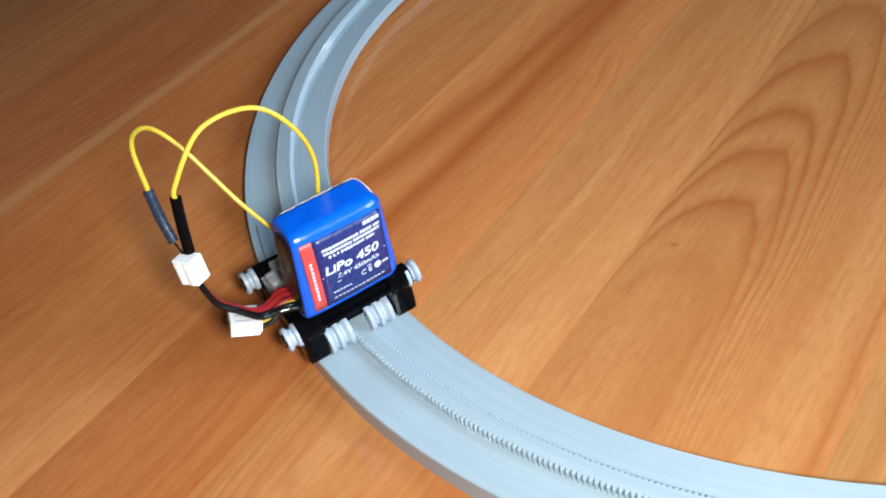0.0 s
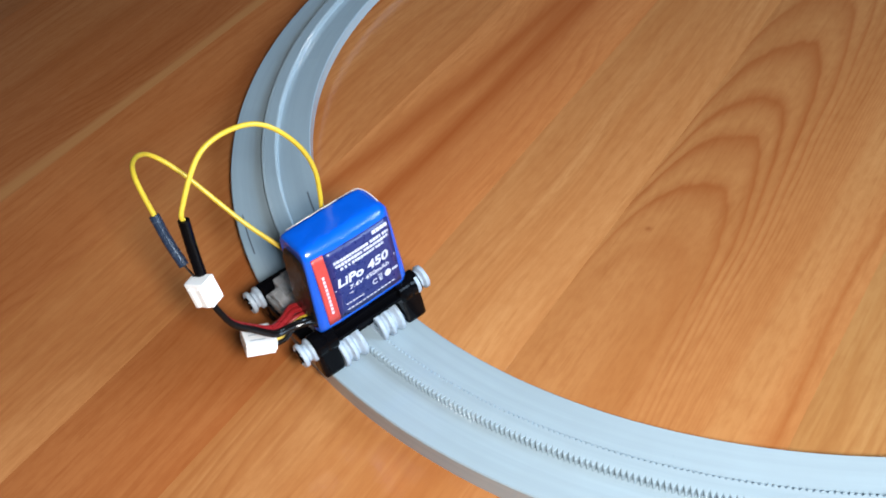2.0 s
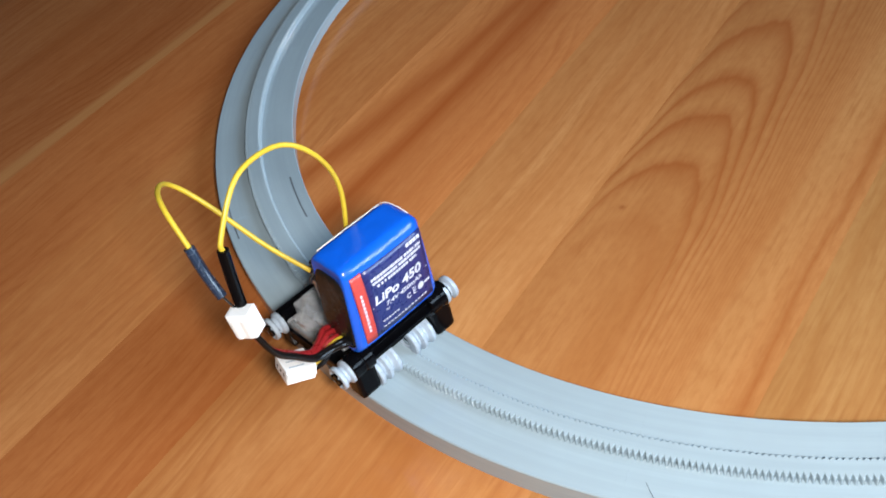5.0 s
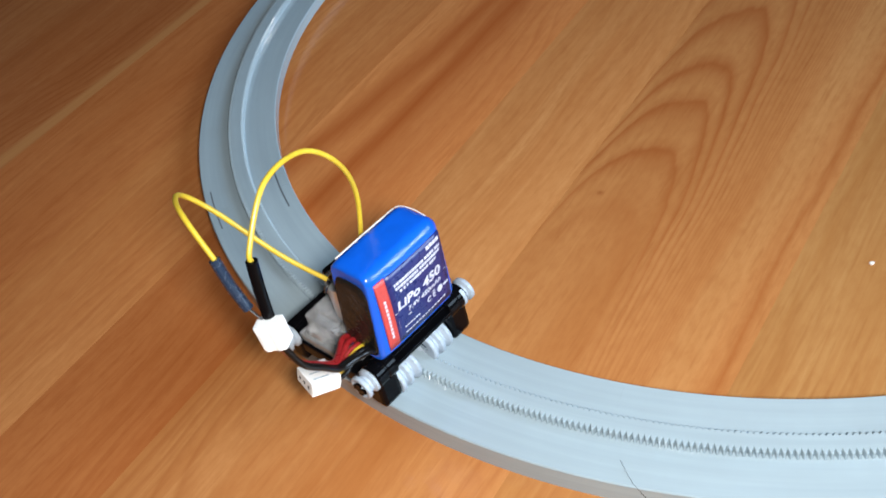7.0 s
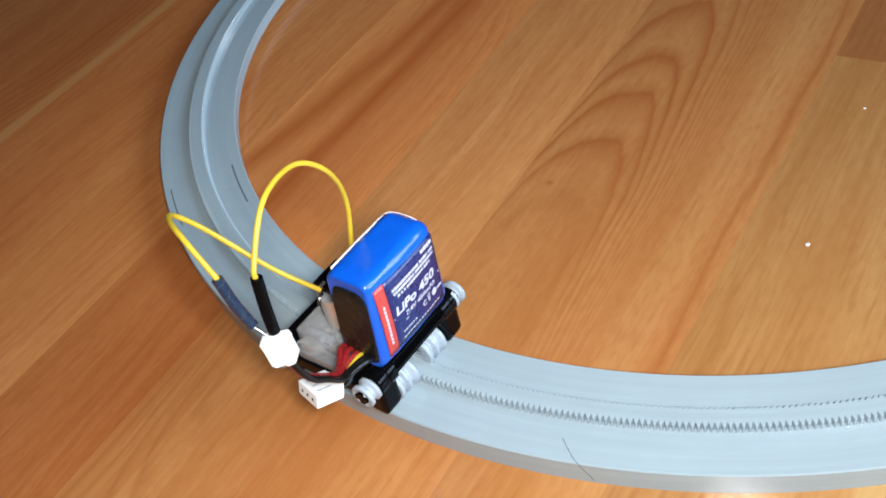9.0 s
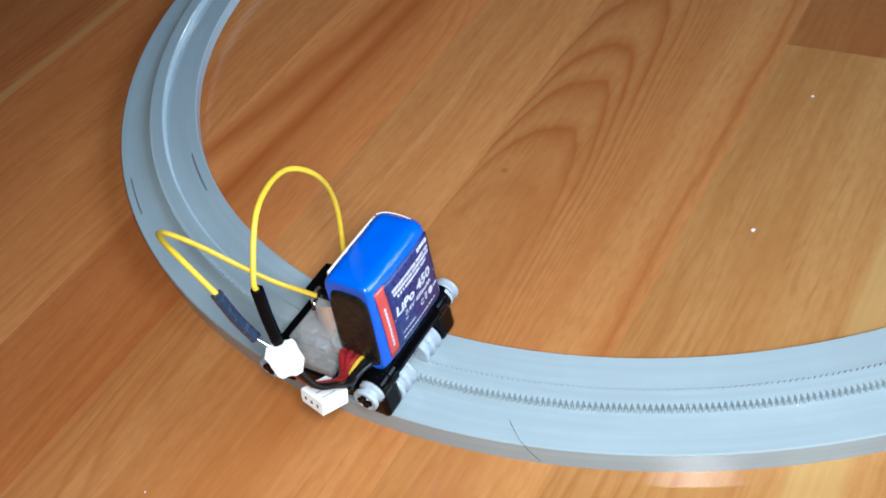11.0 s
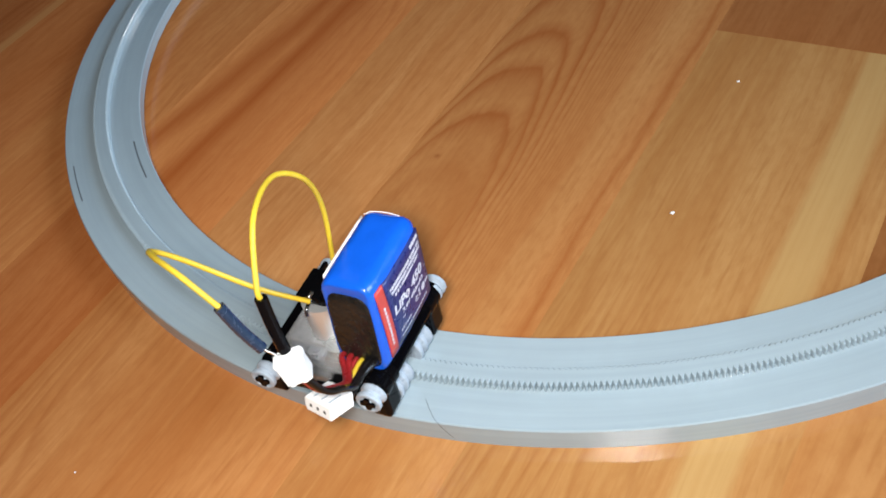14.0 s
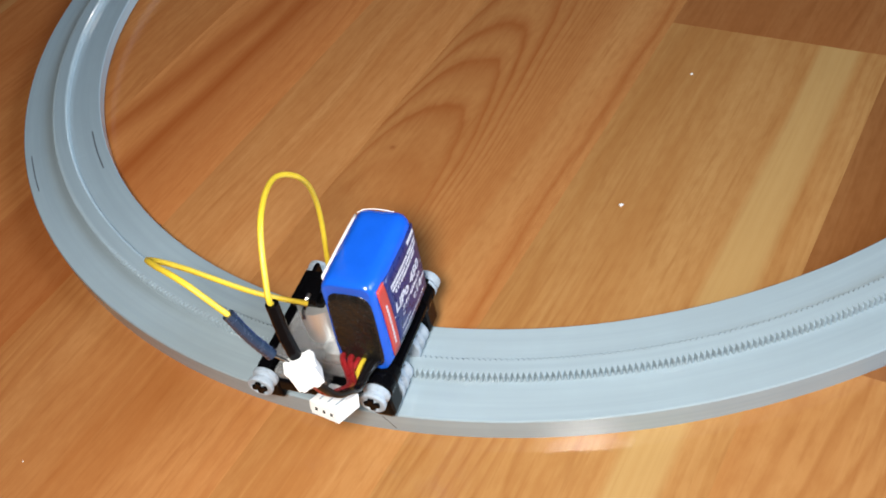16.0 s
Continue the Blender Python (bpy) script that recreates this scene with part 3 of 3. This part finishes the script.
    for s, dy in ((1.0, 0.0), (.95, -.5), (.85, -.7), (.6, -.75), (.3, -.7)):
        ring = []
        for k in range(48):
            a = 2 * math.pi * k / 48
            ca, sa = math.cos(a), math.sin(a)
            e = 0.45
            zz = HT / 2 - 1.0 + math.copysign(abs(sa) ** e, sa) * 12.1 * s
            xx = math.copysign(abs(ca) ** e, ca) * 6.3 * s
            ring.append(end.verts.new(tilt @ Vector((xx * MM, (lean(L0, zz) + .2 + dy + .25 * noise.noise(Vector((xx * .5, zz * .5, 3)))) * MM, zz * MM))))
        es.append(ring)
    for a, b in zip(es, es[1:]):
        for k in range(48):
            j = (k + 1) % 48
            end.faces.new((a[k], a[j], b[j], b[k]))
    end.faces.new(es[-1])
    part("taped_end", end, TAPE, battery, "crinkled black tape over the cell ends", smooth=True)

    def sheet(x0, x1, y0, y1, z0, z1, n=10):
        """A thin sheet with steps along and up it."""
        bm = bmesh.new()
        got = [[[bm.verts.new(Vector((x, y0 + (y1 - y0) * i / n, z0 + (z1 - z0) * j / n)) * MM) for j in range(n + 1)] for i in range(n + 1)] for x in (x0, x1)]
        for g in got:
            for i in range(n):
                for j in range(n):
                    bm.faces.new((g[i][j], g[i + 1][j], g[i + 1][j + 1], g[i][j + 1]))
        p, q = got
        rim = [(i, 0) for i in range(n)] + [(n, j) for j in range(n)] + [(i, n) for i in range(n, 0, -1)] + [(0, j) for j in range(n, 0, -1)]
        for (i, j), (k, m) in zip(rim, rim[1:] + rim[:1]):
            bm.faces.new((p[i][j], p[k][m], q[k][m], q[i][j]))
        return bm

    # label on the front face
    FX = TH + 0.16
    part("label_sheet", shaped(sheet(FX - .3, FX + .05, -7.9, 12.8, 3.0, 25.4)), NAVY, battery, "dark blue printed label", smooth=True)
    part("label_stripe", shaped(sheet(FX - .3, FX + .06, -11.4, -7.9, 3.0, 25.8)), RED, battery, "red printed stripe", smooth=True)
    part("back_label", shaped(sheet(-TH - .35, -TH + .1, L0 + 6.0, L1 - 2.6, 3.0, HT - 1.5), -1), WHITE, battery, "white paper label on the back", smooth=True)
    part("label_lip", shaped(tube([(-TH + .6, L1 - 2.6, HT - .9), (-TH + 2.4, L1 - 1.6, HT - .5), (-1.0, L1 - 1.0, HT - .6), (3.0, L1 - .9, HT - 1.1)], .13, 6), -1), WHITE, battery, "white paper edge folded over the far end")

    def bar(y0, y1, z0, z1):
        part("printed_line", shaped(box((FX + .03, y0, z0), (FX + .10, y1, z1), 0)), INK, battery)

    face = Matrix(((0, 0, 1, (FX + .07) * MM), (1, 0, 0, 0), (0, 1, 0, 0), (0, 0, 0, 1)))

    def words(text, size, y, z, wide, bold, shear=0.0):
        """Print of a given width, laid on the swollen face."""
        o = lettering("label_text", text, size, Matrix(), INK, battery, 1.0, bold, shear)
        xs = [v.co.x for v in o.data.vertices]
        k = wide * MM / (max(xs) - min(xs))
        o.data.transform(face @ at(y, z, 0) @ Matrix.Diagonal((k, 1, 1, 1)) @ Matrix.Translation((-min(xs), 0, 0)))
        for v in o.data.vertices:
            v.co.x += swell(v.co.y / MM, v.co.z / MM) * MM
            v.co.y -= .0016 - v.co.z * .055
        o.data.transform(tilt)

    words("LiPo 450", 3.7, -6.4, 13.5, 16.8, 0.10, 0.15)
    words("7.4V 450mAh", 1.9, -3.2, 11.0, 13.0, 0.03, 0.15)
    words("C E", 2.3, 3.6, 7.7, 3.4, 0.04)
    random.seed(9)
    for z, y0, y1, hh in ((21.0, -5.8, 12.0, .85), (19.7, -5.6, 11.8, .85), (18.4, -4.4, 9.8, .8)):
        y = y0
        while y < y1:
            w = random.uniform(.45, .95)
            bar(y, min(y + w, y1), z + random.uniform(0, .12), z + hh)
            y += w + (.2 if random.random() < .8 else .6)
    for k in range(4):
        bar(7.2 + 1.3 * k, 8.3 + 1.3 * k, 23.0, 24.1)
    bar(-7.6, 12.4, 12.9, 13.1)
    bar(-3.6, 7.0, 9.7, 10.0)
    for k in range(6):
        bar(-5.4 + 1.0 * k, -4.7 + 1.0 * k, 6.6, 7.0)
    for k in range(13):
        bar(-5.4 + 1.25 * k, -4.6 + 1.25 * k, 4.6, 5.0)
    bar(10.4, 12.4, 8.2, 8.8)
    part("printed_mark", shaped(lathe([(0, 0), (1.1, 0), (1.1, .06), (0, .06)], face @ at(8.9, 8.6, 0), 20)), INK, battery)
    for k in range(10):
        part("stripe_line", shaped(box((FX + .04, -10.0, 6.4 + 1.35 * k), (FX + .11, -9.3, 7.35 + 1.35 * k), 0)), INK, battery)

    # plugs and leads
    def plug(name, m, label, pins, hw=4.7, hd=2.4, hl=3.4):
        b = bmesh.new()
        add_box(b, (-hw, -hd, -hl), (hw, hd, hl), .3, m)
        for x0 in (-hw + 1.0, hw - 2.2):
            add_box(b, (x0, -hd - .7, -hl + .2), (x0 + 1.2, -hd + .3, hl - 1.2), .2, m)
        add_box(b, (-hw - .5, -hd + .6, hl - 1.6), (hw + .5, hd - .6, hl - .2), .2, m)
        add_box(b, (-hw + .8, -hd + .4, -hl - .6), (hw - .8, hd - .4, -hl + 1.4), .2, m)
        ob = part(name, b, WHITE, car, label)
        # no holes cut: near-black plates give the sockets' inner shade as colour
        for k in range(pins):
            part("socket", box((-2.9 + 2.4 * k, -.5, hl - .15), (-2.1 + 2.4 * k, .4, hl + .05), .05, m), SLOT, ob, "dark plate coloured like a shaded socket opening")
        return ob

    BAL = at(8.2, -29.4, 24.4, 72, -4, -14)
    swaying = []
    swaying.append(plug("plug", at(10.6, -36.9, 49.6, -4, -8, 32), "white lead plug joined to two sleeved wires", 0, 3.1, 2.3, 3.5))
    plug("balance_plug", BAL, "white three-way balance plug hanging on its wires", 3, 4.4, 2.0, 4.0)
    # slots drawn as grey strips on the top face, their shade in the colour
    for k in range(3):
        part("key_slot", box((-2.7 + 2.5 * k, 1.9, -1.6), (-2.25 + 2.5 * k, 2.03, 2.6), .03, BAL), BUSH, car, "narrow grey strip coloured like a shaded slot in the plug")

    for x0, off, mt, lb in ((4.6, -1.0, WIRE_RED, "red battery lead"), (6.8, -.3, WIRE_RED, "red battery lead"), (12.2, .5, WIRE_BLACK, "black battery lead"), (13.8, 1.2, WIRE_BLACK, "black battery lead")):
        pts = [(x0, -13.0, 23.0), (x0 + .4, -16.6, 25.2), (x0 * .6 + 5.2, -20.6, 25.8), (12.4 + off, -25.4, 27.6 - off * .5), (13.6 + off, -30.4, 33.2), (13.0 + off, -34.8, 38.4), (10.8 + off, -37.0, 46.6)]
        swaying.append(part("wire", tube(pts, .82), mt, car, lb))
    for x0, off, mt, lb in ((8.4, -2.2, WIRE_RED, "red balance lead"), (9.9, 0.0, YELLOW, "yellow balance lead"), (11.2, 2.2, WIRE_BLACK, "black balance lead")):
        part("wire", tube([(x0, -13.0, 22.6), (x0 + .3, -16.4, 24.2), (x0 + .2, -20.0, 23.8), (10.2 + off * .8, -23.6, 22.6), (9.2 + off * .9, -27.6 - off * .5, 23.0)], .68), mt, car, lb)

    def view_fit(pts):
        """Shifts the loose loops outward and down to fit the camera's view: full high up, nothing at the motor."""
        return [(x, y - .6 * min(1, max(0, (z - 40) / 25)), z - .8 * min(1, max(0, (z - 40) / 25))) for x, y, z in pts]

    swaying.append(part("sleeve", tube(view_fit([(6.9, -32.7, 69), (7.6, -34.0, 61), (8.7, -35.2, 53.4)]), 1.5, 14), BLACK, car, "black heat-shrink sleeve"))
    swaying.append(part("sleeve", tube(view_fit([(-1.4, -37.2, 69), (1.4, -37.4, 62), (4.6, -37.2, 55.5)]), 1.4, 14), SLEEVE_SHEEN, car, "dark heat-shrink sleeve with a blue sheen in its colour"))
    swaying.append(part("pin", tube(view_fit([(4.6, -37.2, 55.5), (8.4, -36.6, 52.4)]), .35, 8), STEEL, car, "bright metal pin"))
    swaying.append(part("jumper_wire", tube(view_fit([(6.9, -32.6, 67.6), (6.3, -31.8, 71.5), (2.7, -20.6, 81.1), (-1.8, -6.0, 78.6), (-.8, 2.2, 70.5), (-2.9, 6.6, 55.6), (-4.4, 3.6, 36.0)]), .68), YELLOW, car, "yellow jumper wire arching over the battery"))
    swaying.append(part("jumper_wire", tube(view_fit([(-.9, -37.2, 68.3), (-10, -35.9, 76.1), (-19.1, -32.4, 75.6), (-26.6, -27, 70.2), (-24.4, -21.7, 61.6), (-14.1, -14.9, 45.4), (-4.9, -9.4, 36.0)]), .68), YELLOW, car, "yellow jumper wire looping behind the motor"))
    return car, (w1, w2, w3, w4), swaying


car, wheels, leads = build_vehicle()


# ---------------------------------------------------------------- the floor
def build_floor():
    floor = new("floor", mesh_from("floor", [(-2.2, -2.2, -.012), (2.2, -2.2, -.012), (2.2, 2.2, -.012), (-2.2, 2.2, -.012)], [(0, 1, 2, 3)], SLOT))
    tagged(floor, "glossy orange-brown laminate floor of printed wood strips", "floor", kind="structure")
    turn = 66.9
    C, S = math.cos(radians(turn)), math.sin(radians(turn))
    random.seed(21)

    def plank(u0, u1, v0, v1, tone, material):
        """One strip, u along and v across it; strips that meet a wall are cut along it."""
        w, l, b = (v1 - v0) / 2, (u1 - u0) / 2, .03
        uu, vv = (u0 + u1) / 2, (v0 + v1) / 2
        rect = [(-l, -w), (l, -w), (l, w), (-l, w)]
        cut = rect
        for nx, ny in ((1, 0), (-1, 0), (0, 1), (0, -1)):
            def over(p):
                x = (uu + p[0]) * C + (vv - p[1]) * S
                y = (uu + p[0]) * S - (vv - p[1]) * C
                return nx * x + ny * y - 2198.0
            kept = []
            for p, q in zip(cut, cut[1:] + cut[:1]):
                dp, dq = over(p), over(q)
                if dp <= 0:
                    kept.append(p)
                if (dp < 0 < dq) or (dq < 0 < dp):
                    f = dp / (dp - dq)
                    kept.append((p[0] + (q[0] - p[0]) * f, p[1] + (q[1] - p[1]) * f))
            cut = kept
            if len(cut) < 3:
                return
        if cut == rect:
            vs = [(-l, -w, -10), (l, -w, -10), (l, w, -10), (-l, w, -10), (-l, -w, -b), (l, -w, -b), (l, w, -b), (-l, w, -b),
                  (-l + b, -w + b, 0), (l - b, -w + b, 0), (l - b, w - b, 0), (-l + b, w - b, 0)]
            fs = [(8, 9, 10, 11)] + [(4 + i, 4 + (i + 1) % 4, 8 + (i + 1) % 4, 8 + i) for i in range(4)] + [(i, (i + 1) % 4, 4 + (i + 1) % 4, 4 + i) for i in range(4)]
        else:
            n = len(cut)
            vs = [(x, y, -10) for x, y in cut] + [(x, y, 0) for x, y in cut]
            fs = [tuple(range(n, 2 * n))] + [(i, (i + 1) % n, n + (i + 1) % n, n + i) for i in range(n)]
        ob = new("plank", mesh_from("plank", [Vector(v) * MM for v in vs], fs, material))
        ob.matrix_world = pose((uu * C + vv * S) * MM, (uu * S - vv * C) * MM, 0, 0, 0, turn)
        ob.color = (*tone, 1)
        ob.parent = floor

    # the strips round the track
    FAR = 3200
    red, pale, mid = (0.430, 0.160, 0.050), (0.540, 0.240, 0.085), (0.460, 0.188, 0.062)
    for v0, v1, pieces in (
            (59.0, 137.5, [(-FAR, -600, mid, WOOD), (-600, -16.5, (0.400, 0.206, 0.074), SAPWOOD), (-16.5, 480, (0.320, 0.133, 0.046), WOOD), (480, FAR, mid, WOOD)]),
            (-20.0, 59.0, [(-195, 330, (0.422, 0.181, 0.061), ARCH), (330, FAR, pale, WOOD)]),
            (-68.0, -20.0, [(-195, 420, (0.516, 0.236, 0.084), WOOD), (420, FAR, mid, WOOD)]),
            (-132.0, -68.0, [(-174, 250, (0.585, 0.235, 0.078), HEART), (250, FAR, pale, WOOD)]),
            (18.0, 59.0, [(-FAR, -195, (0.445, 0.214, 0.076), WOOD)]),
            (-84.0, 18.0, [(-FAR, -195, (0.480, 0.212, 0.074), WOOD)]),
            (-132.0, -84.0, [(-FAR, -174, (0.440, 0.158, 0.049), WOOD)]),
            (-190.0, -132.0, [(-FAR, 360, (0.535, 0.219, 0.073), WOOD), (360, FAR, mid, WOOD)]),
            (-250.0, -190.0, [(-FAR, 280, (0.475, 0.170, 0.052), WOOD), (280, FAR, pale, WOOD)]),
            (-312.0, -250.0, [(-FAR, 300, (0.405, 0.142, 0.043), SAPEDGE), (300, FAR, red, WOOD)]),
            (137.5, 207.0, [(-FAR, -150, (0.410, 0.198, 0.070), WOOD), (-150, 520, (0.250, 0.102, 0.034), WOOD), (520, FAR, mid, WOOD)])):
        for u0, u1, tone, material in pieces:
            plank(u0, u1, v0, v1, tone, material)
    # the rest of the room
    for start, way in ((207.0, 1), (-312.0, -1)):
        v = start
        while abs(v) < 3150:
            wide = random.choice((56, 66, 76))
            c0 = random.uniform(-900, -500)
            cuts = [-FAR, c0, c0 + random.uniform(800, 1100), FAR] if abs(v) < 900 else [-FAR, FAR]
            for u0, u1 in zip(cuts, cuts[1:]):
                f = random.uniform(.85, 1.12)
                plank(u0, u1, min(v, v + way * wide), max(v, v + way * wide), (0.390 * f, 0.143 * f, 0.045 * f), WOOD)
            v += way * wide


build_floor()


# ---------------------------------------------------------------- what moves
# time, place on the ring, sideways rock and nod of the vehicle, in degrees
# the nod is set to fit the camera's view
DRIVE = [(0, 223.70, -0.44, -0.67), (0.5, 224.80, -0.67, -0.97), (1, 225.83, -0.76, -0.98), (1.5, 226.92, -0.76, -0.80), (2, 228.00, 0.44, -1.43), (2.5, 229.04, -0.60, -0.85), (3, 230.02, 0.52, -1.08), (3.5, 231.06, -0.11, -0.56), (4, 232.20, -0.12, -0.93), (6.5, 237.59, -0.33, -1.31), (7, 238.60, -0.72, -0.80), (7.5, 239.90, -1.34, -0.95), (8, 240.92, -0.63, -0.92), (8.5, 241.91, 1.15, -0.65), (9, 243.09, -1.16, -0.69), (11.5, 248.39, -0.83, -0.38), (12, 249.50, -2.02, 0.22), (12.5, 250.57, -0.99, -0.08), (13, 251.71, -1.36, 0.16), (13.5, 252.89, -1.90, -0.22), (14, 253.84, -0.99, 0.08), (14.5, 254.99, -0.91, 0.28), (15, 256.11, -0.18, 0.18), (15.5, 257.22, -1.11, 0.49), (16, 258.36, -1.10, 0.10)]


# how far the dangling leads lean outward and forward on the vehicle, in degrees
SWAY = [(0, -1.19, -0.38), (0.5, -1.05, 0.39), (1, -1.29, 0.27), (1.5, -1.41, -0.06), (2, -0.64, -1.62), (2.5, -1.56, -0.16), (3, 0.03, -1.90), (3.5, -1.51, -0.73), (4, -0.53, -1.38), (6.5, -0.98, 0.73), (7, -1.31, 0.54), (7.5, -0.83, 1.48), (8, -0.36, 0.94), (8.5, 0.79, 0.20), (9, -0.51, 1.95), (11.5, 1.06, 0.32), (12, 1.02, 0.95), (12.5, 2.37, -1.52), (13, 1.22, -0.57), (13.5, 0.71, 0.59), (14, 1.46, -0.72), (14.5, 1.47, -0.52), (15, 2.24, -1.12), (15.5, 1.65, 0.36), (16, 2.08, 0.92)]


def motions():
    """The vehicle runs round the rib at a steady pace and rocks a little on it; its wheels roll and its loose leads sway."""
    rows = []
    for t, a, rock, nod in DRIVE:
        c, s = math.cos(radians(a)), math.sin(radians(a))
        rows.append((t, pose(R_RIB * c, R_RIB * s, THICK * MM, 0, 0, a + 90) @ pose(0, 0, 0, rock, nod, 0)))
    walk(car, rows)
    turn_rate = math.degrees(R_RIB * radians(2.17) / 0.0050)
    for w in wheels:
        at0 = w.location.copy()
        walk(w, [(k * 0.5, Matrix.Translation(at0) @ pose(0, 0, 0, 0, turn_rate * k * 0.5, 0)) for k in range(33)])

    for lead in leads:
        walk(lead, [(t, at(0, -8, 36) @ pose(0, 0, 0, a, b, 0) @ at(0, 8, -36)) for t, a, b in SWAY])


motions()
